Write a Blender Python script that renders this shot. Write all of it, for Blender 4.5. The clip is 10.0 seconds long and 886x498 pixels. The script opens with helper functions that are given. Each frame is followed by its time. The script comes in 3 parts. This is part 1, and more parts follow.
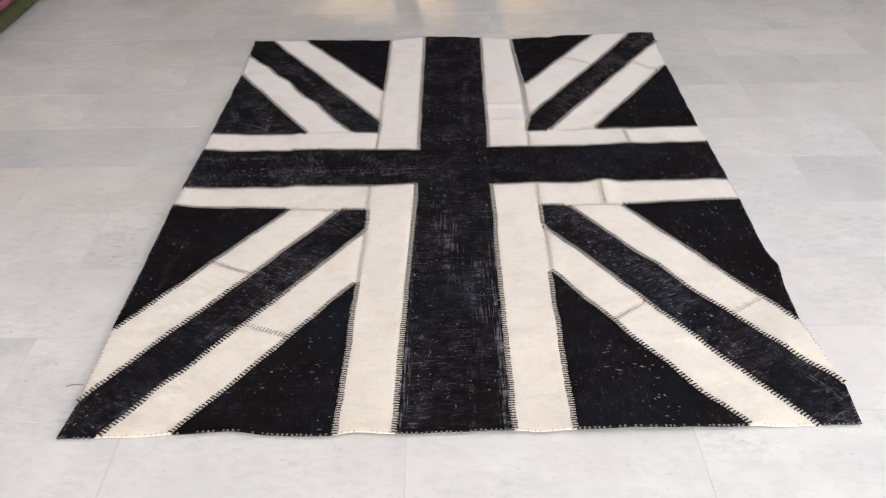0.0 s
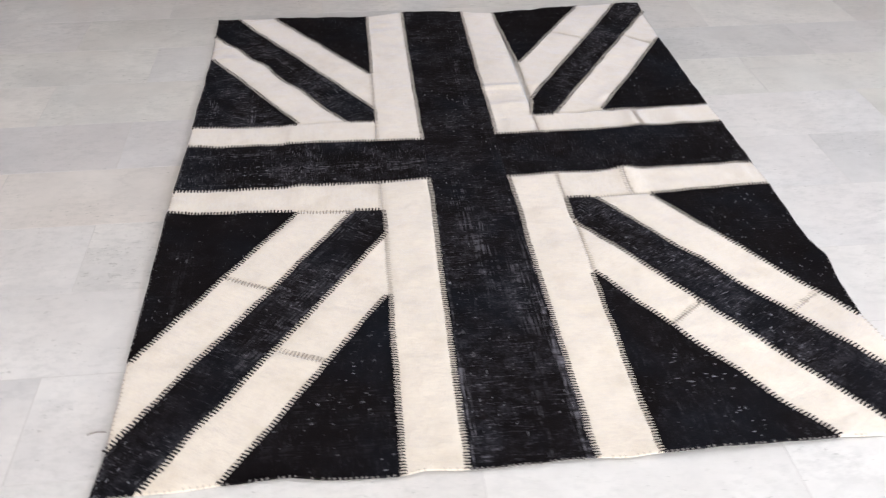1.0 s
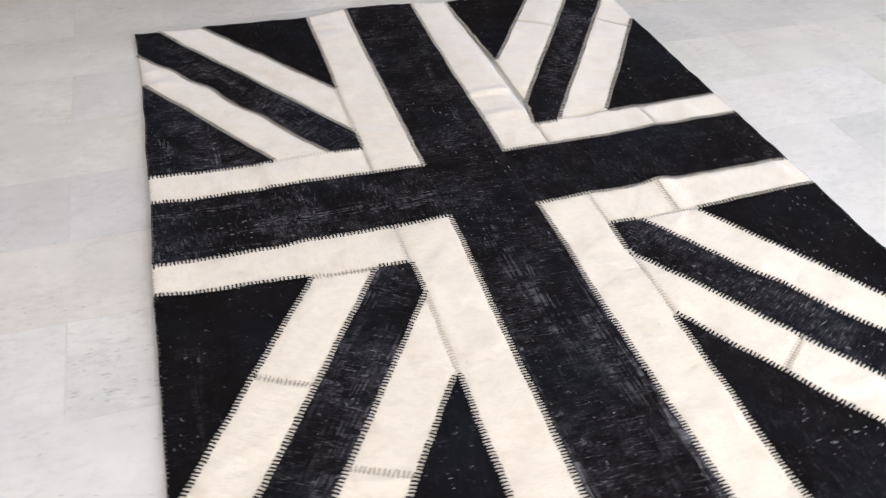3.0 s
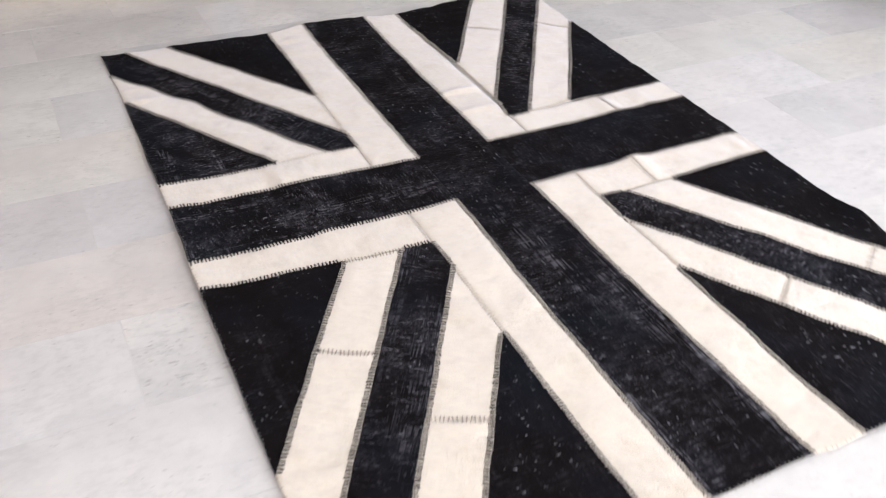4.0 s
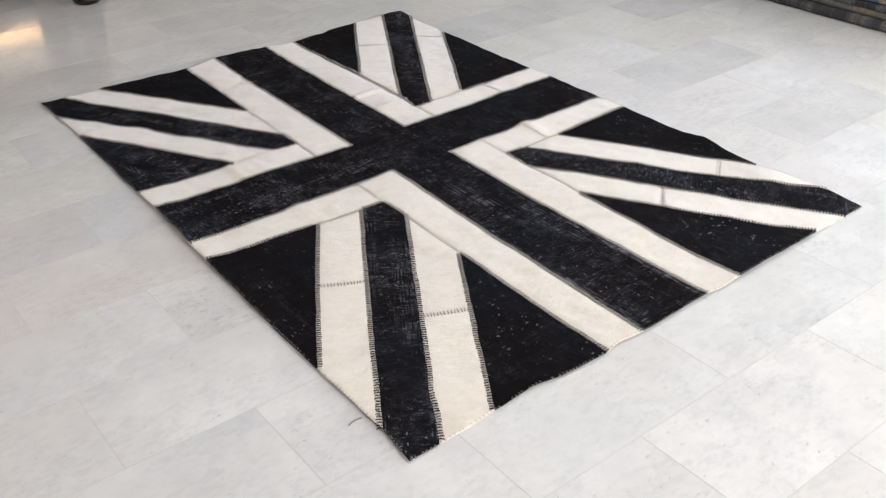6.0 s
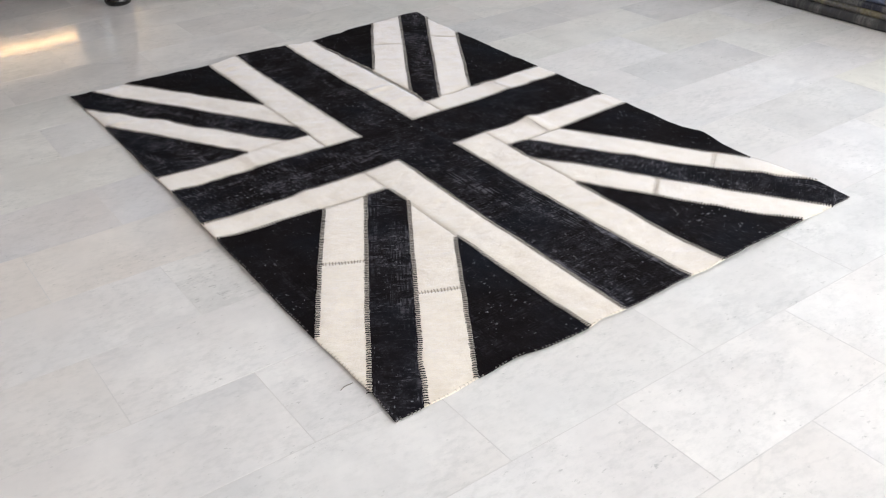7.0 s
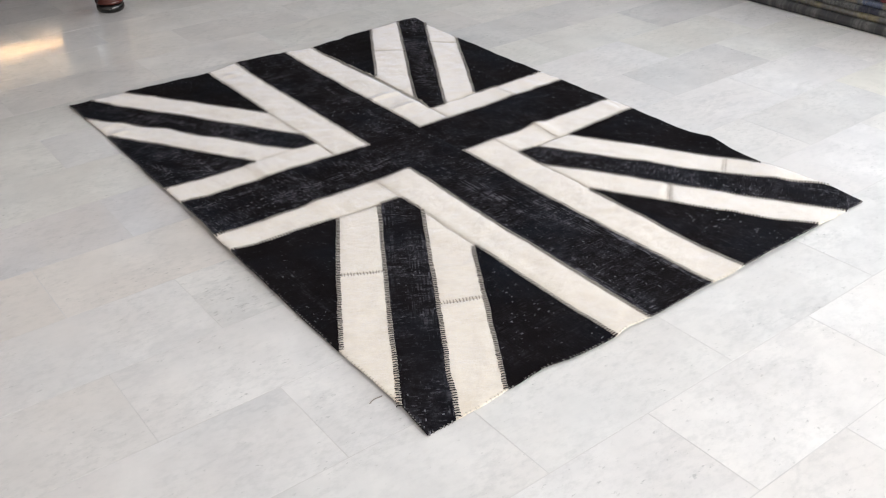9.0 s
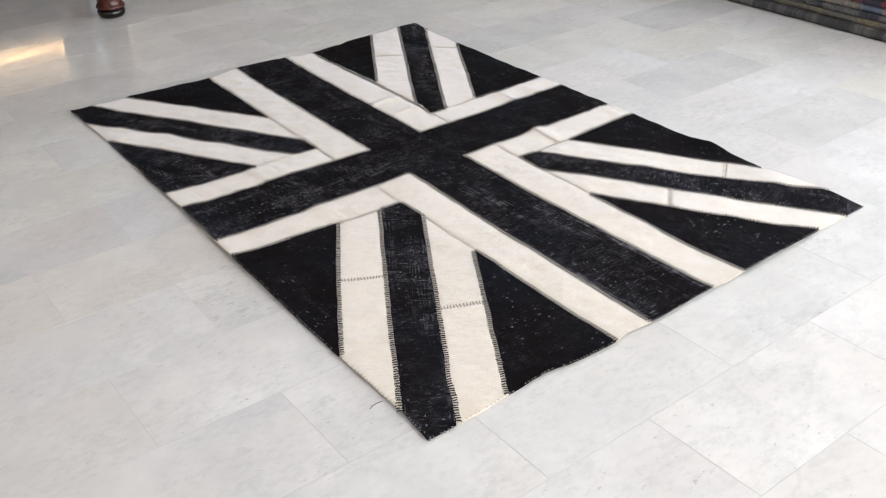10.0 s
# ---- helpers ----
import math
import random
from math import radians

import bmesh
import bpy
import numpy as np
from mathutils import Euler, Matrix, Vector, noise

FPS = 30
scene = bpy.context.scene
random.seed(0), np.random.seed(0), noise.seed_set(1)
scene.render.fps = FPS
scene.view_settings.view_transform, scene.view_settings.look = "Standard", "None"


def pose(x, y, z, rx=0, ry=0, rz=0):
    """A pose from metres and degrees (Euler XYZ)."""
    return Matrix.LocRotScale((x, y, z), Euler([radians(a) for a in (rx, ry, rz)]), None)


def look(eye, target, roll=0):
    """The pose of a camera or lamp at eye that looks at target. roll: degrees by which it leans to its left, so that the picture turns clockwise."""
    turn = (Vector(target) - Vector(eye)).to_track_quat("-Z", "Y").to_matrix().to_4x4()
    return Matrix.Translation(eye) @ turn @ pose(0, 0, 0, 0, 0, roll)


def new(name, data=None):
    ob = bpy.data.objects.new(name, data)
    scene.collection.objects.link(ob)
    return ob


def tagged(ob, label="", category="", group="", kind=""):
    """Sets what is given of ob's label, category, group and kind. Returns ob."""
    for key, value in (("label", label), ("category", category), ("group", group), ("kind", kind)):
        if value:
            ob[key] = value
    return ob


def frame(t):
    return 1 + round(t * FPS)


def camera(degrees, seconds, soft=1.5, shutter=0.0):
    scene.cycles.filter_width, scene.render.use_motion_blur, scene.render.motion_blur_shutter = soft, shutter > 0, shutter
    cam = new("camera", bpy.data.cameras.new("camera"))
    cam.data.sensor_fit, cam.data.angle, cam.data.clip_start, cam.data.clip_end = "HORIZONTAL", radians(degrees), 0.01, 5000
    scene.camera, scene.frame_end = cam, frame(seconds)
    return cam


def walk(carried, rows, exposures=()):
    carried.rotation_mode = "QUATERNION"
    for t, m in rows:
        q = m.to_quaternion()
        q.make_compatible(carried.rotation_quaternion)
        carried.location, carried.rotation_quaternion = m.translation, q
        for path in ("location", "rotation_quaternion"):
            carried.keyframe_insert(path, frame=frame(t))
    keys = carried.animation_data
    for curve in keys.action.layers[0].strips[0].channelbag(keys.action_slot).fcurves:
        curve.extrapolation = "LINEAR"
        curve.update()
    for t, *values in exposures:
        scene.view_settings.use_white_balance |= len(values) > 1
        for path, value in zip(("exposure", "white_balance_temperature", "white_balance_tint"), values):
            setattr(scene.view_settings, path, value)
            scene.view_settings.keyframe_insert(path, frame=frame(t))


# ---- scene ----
cam = camera(50.3, 10.0, soft=1.1, shutter=0.7)
# seconds, eye, target, roll
ROWS = [
    (0, (0.047, -0.009, 1.399), (0.042, 1.685, 0.335), -1.02),
    (0.5, (-0.044, 0.113, 1.394), (0.024, 1.776, 0.284), -0.28),
    (1, (-0.253, 0.228, 1.397), (-0.077, 1.864, 0.26), 0.10),
    (1.5, (-0.361, 0.327, 1.378), (-0.117, 1.941, 0.222), -0.71),
    (2, (-0.409, 0.519, 1.374), (-0.147, 2.118, 0.201), -1.65),
    (2.5, (-0.469, 0.68, 1.375), (-0.119, 2.243, 0.177), -0.77),
    (2.7, (-0.524, 0.738, 1.382), (-0.122, 2.271, 0.162), 0.15),
    (3.8, (-0.943, 0.708, 1.362), (-0.285, 2.196, 0.199), 0.47),
    (4, (-1.038, 0.66, 1.38), (-0.309, 2.12, 0.224), 1.49),
    (4.5, (-1.168, 0.468, 1.415), (-0.384, 1.942, 0.314), -0.11),
    (5, (-1.346, 0.396, 1.415), (-0.453, 1.839, 0.356), -0.82),
    (5.5, (-1.564, 0.372, 1.41), (-0.54, 1.727, 0.353), -0.92),
    (5.7, (-1.599, 0.342, 1.422), (-0.555, 1.68, 0.365), -0.81),
    (6.8, (-1.61, 0.112, 1.438), (-0.63, 1.508, 0.393), -1.56),
    (7, (-1.612, 0.094, 1.43), (-0.63, 1.494, 0.393), -1.55),
    (7.5, (-1.649, 0.138, 1.434), (-0.662, 1.538, 0.401), -2.15),
    (8, (-1.683, 0.176, 1.434), (-0.662, 1.549, 0.397), -1.82),
    (8.5, (-1.696, 0.191, 1.432), (-0.663, 1.551, 0.392), -1.20),
    (9, (-1.694, 0.19, 1.437), (-0.669, 1.562, 0.404), -1.29),
    (9.5, (-1.694, 0.187, 1.437), (-0.671, 1.564, 0.409), -1.30),
    (10, (-1.694, 0.19, 1.437), (-0.666, 1.567, 0.413), -1.28),
]
EXPOSURES = [(0.0, -0.06, 6620, 11.5), (0.5, 0.03, 6580, 11.5), (1.0, 0.09, 6530, 11.5), (2.0, 0.19, 6450, 10.5), (2.5, 0.25, 6450, 10), (3.8, 0.25, 6500, 12.5), (4.0, 0.25, 6500, 13), (4.5, 0.27, 6450, 13), (5.0, 0.17, 6450, 9.5), (5.5, -0.01, 6500, 8.5), (7.5, 0.04, 6450, 9), (9.0, 0.04, 6480, 8.5), (10.0, 0.04, 6480, 8.5)]
walk(cam, [(t, look(eye, target, roll)) for t, eye, target, roll in ROWS], EXPOSURES)

# ---- light ----
world = bpy.data.worlds.new("sky")
world.use_nodes = True
scene.world = world
wn, wl = world.node_tree.nodes, world.node_tree.links
sky = wn.new("ShaderNodeTexSky")
sky.sky_type, sky.sun_disc = "NISHITA", False
sky.sun_elevation, sky.sun_rotation = radians(48), radians(150)
wl.new(sky.outputs[0], wn["Background"].inputs[0])
wn["Background"].inputs[1].default_value = 0.12


def window_light(name, m, width, height, watts, colour):
    data = bpy.data.lights.new(name, "AREA")
    data.shape, data.size, data.size_y = "RECTANGLE", width, height
    data.energy, data.color = watts, colour
    ob = new(name, data)
    ob.matrix_world = m
    return ob


# daylight through the shopfront behind the camera and the side window
window_light("shopfront_daylight", look((1.2, -4.42, 1.45), (1.2, 0, 1.0)), 5.6, 2.5, 442, (0.99, 0.95, 0.918))
window_light("side_daylight", look((4.42, 0.0, 1.45), (0, 0.0, 1.0)), 3.6, 2.3, 188, (0.905, 0.95, 1.01))

# warm cove lamp above the counter, washing the back wall upwards
window_light("cove_lamp", look((0.05, 9.00, 1.27), (0.05, 9.2, 1.66)), 2.4, 0.04, 18, (1.0, 0.67, 0.37))

# ---- materials ----


class Nodes:
    """A small helper to write node materials in short lines."""

    def __init__(self, name, rough=0.6):
        self.mat = bpy.data.materials.new(name)
        self.mat.use_nodes = True
        self.tree = self.mat.node_tree
        self.out = self.tree.nodes["Principled BSDF"]
        self.out.inputs["Roughness"].default_value = rough

    def put(self, socket, value):
        if isinstance(value, bpy.types.NodeSocket):
            self.tree.links.new(value, socket)
        else:
            socket.default_value = value

    def add(self, kind, **inputs):
        node = self.tree.nodes.new(kind)
        for key, value in inputs.items():
            self.put(node.inputs[key.replace("_", " ")], value)
        return node

    def set(self, **inputs):
        for key, value in inputs.items():
            self.put(self.out.inputs[key.replace("_", " ")], value)
        return self

    def coords(self, scale=(1, 1, 1), turn=0.0, shift=None):
        tex = self.add("ShaderNodeTexCoord").outputs["Object"]
        m = self.add("ShaderNodeMapping", Vector=tex, Scale=scale, Rotation=(0, 0, turn))
        if shift is not None:
            self.put(m.inputs["Location"], shift)
        return m.outputs[0]

    def noise(self, vec, scale, detail=3.0, rough=0.55, w=None):
        n = self.add("ShaderNodeTexNoise", Vector=vec, Scale=scale, Detail=detail, Roughness=rough)
        if w is not None:
            n.noise_dimensions = "4D"
            self.put(n.inputs["W"], w)
        return n.outputs[0]

    def steps(self, fac, *stops):
        n = self.add("ShaderNodeValToRGB", Fac=fac)
        ramp = n.color_ramp.elements
        while len(ramp) < len(stops):
            ramp.new(0.5)
        for e, (at, c) in zip(ramp, stops):
            e.position = at
            e.color = (c, c, c, 1) if isinstance(c, (int, float)) else (*c, 1)
        return n.outputs[0]

    def mix(self, fac, a, b, how="MIX"):
        n = self.tree.nodes.new("ShaderNodeMix")
        n.data_type, n.blend_type = "RGBA", how
        for socket, value in ((n.inputs[0], fac), (n.inputs[6], a), (n.inputs[7], b)):
            if isinstance(value, tuple) and len(value) == 3:
                value = (*value, 1)
            self.put(socket, value)
        return n.outputs[2]

    def math(self, how, a, b=0.0):
        n = self.tree.nodes.new("ShaderNodeMath")
        n.operation = how
        self.put(n.inputs[0], a)
        self.put(n.inputs[1], b)
        return n.outputs[0]

    def snapped(self, vec, step):
        n = self.tree.nodes.new("ShaderNodeVectorMath")
        n.operation = "SNAP"
        self.put(n.inputs[0], vec)
        self.put(n.inputs[1], step)
        return n.outputs[0]

    def scaled(self, vec, scale):
        return self.add("ShaderNodeMapping", Vector=vec, Scale=scale).outputs[0]

    def bump(self, height, depth=0.001, strength=0.5):
        self.put(self.out.inputs["Normal"], self.add("ShaderNodeBump", Height=height, Strength=strength, Distance=depth).outputs[0])
        return self

    def random(self):
        return self.add("ShaderNodeObjectInfo").outputs["Random"]

    def tone(self):
        return self.add("ShaderNodeObjectInfo").outputs["Color"]


def marble(name, pits):
    n = Nodes(name, 0.2)
    r = n.math("MULTIPLY", n.random(), 37.0)
    vec = n.coords()
    cloud = n.noise(vec, 3.4, 5, 0.62, r)
    base = n.mix(n.steps(cloud, (0.36, 0.0), (0.64, 1.0)), (0.60, 0.598, 0.596), (0.73, 0.722, 0.708))
    tint = n.noise(vec, 1.9, 2, 0.5, n.math("ADD", r, 15.0))
    base = n.mix(n.steps(tint, (0.42, 0.0), (0.66, 0.5)), base, (0.66, 0.628, 0.60))
    vein = n.noise(n.coords((1, 2.2, 1), 0.6), 2.6, 7, 0.62, r)
    line = n.steps(n.math("ABSOLUTE", n.math("SUBTRACT", vein, 0.5)), (0.0, 1.0), (0.03, 0.0))
    patchy = n.steps(n.noise(vec, 2.2, 2, 0.5, n.math("ADD", r, 5.0)), (0.48, 0.0), (0.66, 1.0))
    base = n.mix(n.math("MULTIPLY", n.math("MULTIPLY", line, patchy), 0.26), base, (0.40, 0.41, 0.42))
    fleck = n.steps(n.noise(n.coords((1, 1.9, 1), 0.3), 30, 5, 0.70, r), (0.46, 0.0), (0.66, 1.0))
    area = n.steps(n.noise(vec, 4.5, 3, 0.6, n.math("ADD", r, 9.0)), (0.38, 0.2), (0.56, 1.0))
    base = n.mix(n.math("MULTIPLY", n.math("MULTIPLY", fleck, area), 0.32), base, (0.42, 0.43, 0.425))
    pit = n.steps(n.noise(n.coords((1, 2.2, 1), 0.3), 46, 3, 0.6, n.math("ADD", r, 21.0)), (0.635 - 0.09 * pits, 0.0), (0.70 - 0.08 * pits, 1.0))
    base = n.mix(n.math("MULTIPLY", n.math("MULTIPLY", pit, area), 0.55), base, (0.33, 0.335, 0.33))
    base = n.mix(1.0, base, n.tone(), "MULTIPLY")
    worn = n.steps(n.noise(vec, 7, 4, 0.6, r), (0.3, 0.05), (0.75, 0.10))
    n.set(Base_Color=base, Roughness=worn, Specular_IOR_Level=0.25)
    return n.bump(n.noise(vec, 5, 3, 0.5, r), 0.0011, 0.4).mat


def plain(name, colour, rough=0.6, grain=30.0, amount=0.25, depth=0.0006, metal=0.0, squash=(1, 1, 1)):
    n = Nodes(name, rough)
    dark = tuple(c * (1 - amount) for c in colour)
    fine = n.noise(n.coords(squash), grain, 4, 0.6)
    broad = n.noise(n.coords(), grain * 0.12, 3)
    n.set(Base_Color=n.mix(n.math("MULTIPLY", n.math("ADD", fine, broad), 0.6), dark, tuple(min(1, c * (1 + 0.5 * amount)) for c in colour)), Metallic=metal)
    return n.bump(fine, depth, 0.5).mat


def black_wool(name, wear, bare, edges=None):
    """Overdyed worn pile: near black, with blotchy grey worn places, broken weft lines, clusters of warp lines and specks.
    edges: the middle and half width of a band whose warp lies bare along both seams towards its front end."""
    n = Nodes(name, 0.95)
    dice = n.random()
    r = n.math("MULTIPLY", dice, 53.0)
    vec = n.coords()
    knot = n.snapped(vec, (0.0030, 0.0040, 1.0))
    base = n.mix(n.noise(vec, 7, 4, 0.6, r), (0.0028, 0.0020, 0.0024), (0.0068, 0.0054, 0.0064))
    blue = n.steps(n.noise(vec, 3.3, 3, 0.6, n.math("ADD", r, 11.0)), (0.46, 0.0), (0.68, 0.8))
    base = n.mix(blue, base, (0.0060, 0.0076, 0.0115))
    rate = n.math("MULTIPLY", n.steps(dice, (0.0, 0.6), (0.9, 1.0)), wear)
    worn = n.steps(n.noise(vec, 6.5, 5, 0.72, n.math("ADD", r, 3.0)), (0.44, 0.05), (0.62, 1.0))
    # rubbed pile: single knots paler than their neighbours, in blotches
    single = n.steps(n.noise(knot, 165, 1, 0.5, r), (0.40, 0.0), (0.66, 1.0))
    blotch = n.steps(n.noise(n.scaled(knot, (1, 1.5, 1)), 24, 4, 0.7, n.math("ADD", r, 16.0)), (0.40, 0.0), (0.62, 1.0))
    rubbed = n.math("MULTIPLY", n.math("MULTIPLY", n.math("ADD", n.math("MULTIPLY", single, 0.75), 0.25), blotch), worn)
    base = n.mix(n.math("MULTIPLY", rubbed, rate), base, (0.052, 0.050, 0.060))
    # thin broken lines along the weft, and fine parallel warp lines in narrow columns
    ragged = n.math("ADD", n.math("MULTIPLY", single, 0.95), 0.12)
    weft = n.steps(n.noise(n.coords((1, 5.5, 1)), 34, 4, 0.65, n.math("ADD", r, 6.0)), (0.555, 0.0), (0.66, 1.0))
    weft = n.math("MULTIPLY", n.math("MULTIPLY", weft, ragged), n.math("ADD", n.math("MULTIPLY", worn, 0.85), 0.15))
    column = n.steps(n.noise(n.coords((1, 0.10, 1)), 12, 2, 0.5, n.math("ADD", r, 8.0)), (0.54, 0.0), (0.62, 1.0))
    warp = n.steps(n.noise(n.coords((1, 0.05, 1)), 210, 1, 0.5, n.math("ADD", r, 7.0)), (0.48, 0.0), (0.60, 1.0))
    broken = n.steps(n.noise(n.coords((1, 2, 1)), 22, 3, 0.7, n.math("ADD", r, 31.0)), (0.46, 0.0), (0.60, 1.0))
    bare_warp = n.math("MULTIPLY", n.math("MULTIPLY", warp, column), n.math("MULTIPLY", broken, 0.55))
    if edges:
        xyz = n.add("ShaderNodeSeparateXYZ", Vector=vec)
        off = n.math("ABSOLUTE", n.math("SUBTRACT", xyz.outputs[0], edges[0]))
        rim = n.steps(n.math("DIVIDE", off, edges[1]), (0.76, 0.0), (0.84, 1.0))
        front = n.steps(n.math("DIVIDE", xyz.outputs[1], 3.0), (0.62, 1.0), (0.76, 0.1))
        tufts = n.steps(n.noise(n.coords((0.3, 1, 1)), 75, 3, 0.6, n.math("ADD", r, 33.0)), (0.42, 0.1), (0.58, 0.9))
        bare_warp = n.math("ADD", bare_warp, n.math("MULTIPLY", n.math("MULTIPLY", warp, rim), n.math("MULTIPLY", front, tufts)))
    base = n.mix(n.math("MINIMUM", n.math("MULTIPLY", n.math("ADD", weft, bare_warp), rate), 1.0), base, (0.165, 0.163, 0.188))
    # bare specks, a knot or two long
    speck = n.steps(n.noise(n.scaled(knot, (1, 0.55, 1)), 120, 2, 0.5, n.math("ADD", r, 19.0)), (0.655, 0.0), (0.70, 1.0))
    spread = n.steps(n.noise(vec, 4.5, 3, 0.6, n.math("ADD", r, 27.0)), (0.44, 0.06), (0.62, 1.0))
    base = n.mix(n.math("MULTIPLY", n.math("MULTIPLY", speck, spread), bare), base, (0.34, 0.35, 0.39))
    n.set(Base_Color=base, Specular_IOR_Level=0.06)
    return n.bump(n.noise(vec, 220, 3, 0.7, r), 0.002, 0.6).mat


def cream_wool():
    n = Nodes("cream_flatwoven_wool", 0.9)
    r = n.math("MULTIPLY", n.random(), 41.0)
    vec = n.coords()
    base = n.mix(n.noise(vec, 5, 4, 0.6, r), (0.705, 0.637, 0.530), (0.79, 0.727, 0.629))
    rib = n.noise(n.coords((1, 14, 1)), 22, 3, 0.6, r)
    base = n.mix(n.math("MULTIPLY", n.steps(rib, (0.45, 0.0), (0.75, 1.0)), 0.4), base, (0.66, 0.59, 0.49))
    stain = n.steps(n.noise(vec, 11, 4, 0.65, n.math("ADD", r, 4.0)), (0.52, 0.0), (0.74, 1.0))
    base = n.mix(n.math("MULTIPLY", stain, 0.62), base, (0.58, 0.50, 0.38))
    mottle = n.steps(n.noise(n.coords((1, 1.7, 1)), 48, 4, 0.7, n.math("ADD", r, 23.0)), (0.44, 0.0), (0.70, 1.0))
    base = n.mix(n.math("MULTIPLY", mottle, 0.4), base, (0.575, 0.515, 0.445))
    n.set(Base_Color=base, Specular_IOR_Level=0.25, Sheen_Weight=0.95, Sheen_Roughness=0.45, Sheen_Tint=(0.83, 0.86, 1.0, 1), Roughness=0.8)
    weave = n.math("ADD", n.noise(n.coords((1, 7, 1)), 90, 2, 0.6, r), n.noise(n.coords((7, 1, 1)), 90, 2, 0.6, r))
    lumps = n.noise(n.coords((1, 1.6, 1)), 34, 3, 0.6, n.math("ADD", r, 12.0))
    puckers = n.noise(n.coords((1, 1.3, 1)), 15, 2, 0.5, n.math("ADD", r, 17.0))
    relief = n.math("ADD", n.math("MULTIPLY", lumps, 1.3), n.math("MULTIPLY", puckers, 2.2))
    return n.bump(n.math("ADD", n.math("MULTIPLY", weave, 0.6), relief), 0.0022, 0.85).mat


def rug_stripe(name, colour, second, scale=14.0):
    n = Nodes(name, 0.95)
    vec = n.coords((1, 1, 1))
    bands = n.steps(n.noise(n.coords((0.1, 1, 0.1)), scale, 3, 0.6), (0.44, 0.0), (0.56, 1.0))
    base = n.mix(bands, colour, second)
    base = n.mix(n.steps(n.noise(vec, 70, 4, 0.7), (0.42, 0.0), (0.64, 0.6)), base, tuple(c * 0.45 for c in colour))
    base = n.mix(n.steps(n.noise(n.coords((1, 3, 1)), 45, 3, 0.7), (0.56, 0.0), (0.74, 0.35)), base, tuple(min(1, c * 1.9) for c in second))
    n.set(Base_Color=base, Specular_IOR_Level=0.1)
    return n.bump(n.noise(vec, 160, 3, 0.7), 0.003, 0.7).mat


def glow(name, colour, strength):
    n = Nodes(name, 0.5)
    n.set(Base_Color=(*colour, 1), Emission_Color=(*colour, 1), Emission_Strength=strength)
    return n.mat


def clear_glass():
    n = Nodes("clear_glass", 0.02)
    n.set(Base_Color=(1, 1, 1, 1), Transmission_Weight=1.0, IOR=1.45)
    return n.mat


M_MARBLE = marble("polished_white_marble", 0.0)
M_MARBLE_PITTED = marble("pitted_white_marble", 0.55)
M_GROUT = plain("grey_grout", (0.56, 0.55, 0.54), 0.9, 9, 0.3)
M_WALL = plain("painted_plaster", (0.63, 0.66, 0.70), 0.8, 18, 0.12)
# wall plaster darkened for the back wall, to dim its reflection in the floor
M_WALL_DIMMED = plain("dimmed_grey_plaster", (0.44, 0.455, 0.48), 0.8, 18, 0.12)
# unseen west wall's tint, picked to warm the light bounced on the left floor
M_WALL_BOUNCE = plain("beige_bounce_plaster", (0.70, 0.60, 0.53), 0.8, 18, 0.12)
M_CEIL = plain("white_ceiling_paint", (0.78, 0.785, 0.80), 0.85, 12, 0.08)
M_BLACK = black_wool("black_overdyed_wool", 1.25, 0.6)
M_DEEP = black_wool("deep_black_wool", 0.22, 0.6)
M_CENTRE = black_wool("black_centre_wool", 1.25, 0.6, (0.061, 0.126))
M_DUSK = black_wool("rubbed_black_wool", 0.5, 0.6)
M_CREAM = cream_wool()
M_THREAD_DARK = plain("black_thread", (0.017, 0.015, 0.015), 0.9, 200, 0.4)
M_THREAD_PALE = plain("pale_thread", (0.52, 0.475, 0.42), 0.9, 200, 0.3)
M_THREAD_SMOKE = plain("smoky_thread", (0.036, 0.032, 0.030), 0.9, 200, 0.4)
M_THREAD_RIM = plain("grey_rim_thread", (0.17, 0.16, 0.155), 0.9, 200, 0.4)
M_THREAD_BEIGE = plain("beige_thread", (0.52, 0.465, 0.40), 0.9, 200, 0.3)
M_THREAD_FADED = plain("faded_thread", (0.25, 0.23, 0.21), 0.9, 200, 0.4)
M_THREAD_TAN = plain("tan_thread", (0.40, 0.352, 0.30), 0.9, 200, 0.3)
M_THREAD_CREAM = plain("cream_thread", (0.56, 0.505, 0.435), 0.9, 200, 0.3)
M_THREAD_GREY = plain("grey_thread", (0.22, 0.20, 0.18), 0.9, 200, 0.3)
M_MAHOGANY = plain("red_brown_lacquered_wood", (0.060, 0.013, 0.009), 0.22, 14, 0.5, 0.0003, squash=(6, 6, 1))
M_PAD = plain("grey_cloth", (0.34, 0.33, 0.32), 0.9, 120, 0.2)
M_EBONY = plain("black_lacquered_wood", (0.004, 0.0035, 0.0035), 0.22, 20, 0.4, 0.0003)
M_PILLAR = plain("blue_grey_paint", (0.34, 0.375, 0.44), 0.55, 14, 0.12)
M_COUNTER = plain("grey_counter_laminate", (0.030, 0.034, 0.046), 0.5, 20, 0.2)
M_STRIP = glow("warm_light_strip", (1.0, 0.63, 0.30), 20.0)
M_FRAME = plain("grey_window_frame", (0.25, 0.25, 0.26), 0.4, 30, 0.15)
M_GLASS = clear_glass()

# ---- mesh helpers ----


def mesh_object(name, bm, material, parent=None, m=None):
    data = bpy.data.meshes.new(name)
    bm.to_mesh(data)
    bm.free()
    data.materials.append(material)
    ob = new(name, data)
    if m is not None:
        ob.matrix_local = m
    if parent is not None:
        ob.parent = parent
    return ob


def part(name, bm, material, parent, label="", m=None):
    ob = mesh_object(name, bm, material, parent, m)
    return tagged(ob, label)


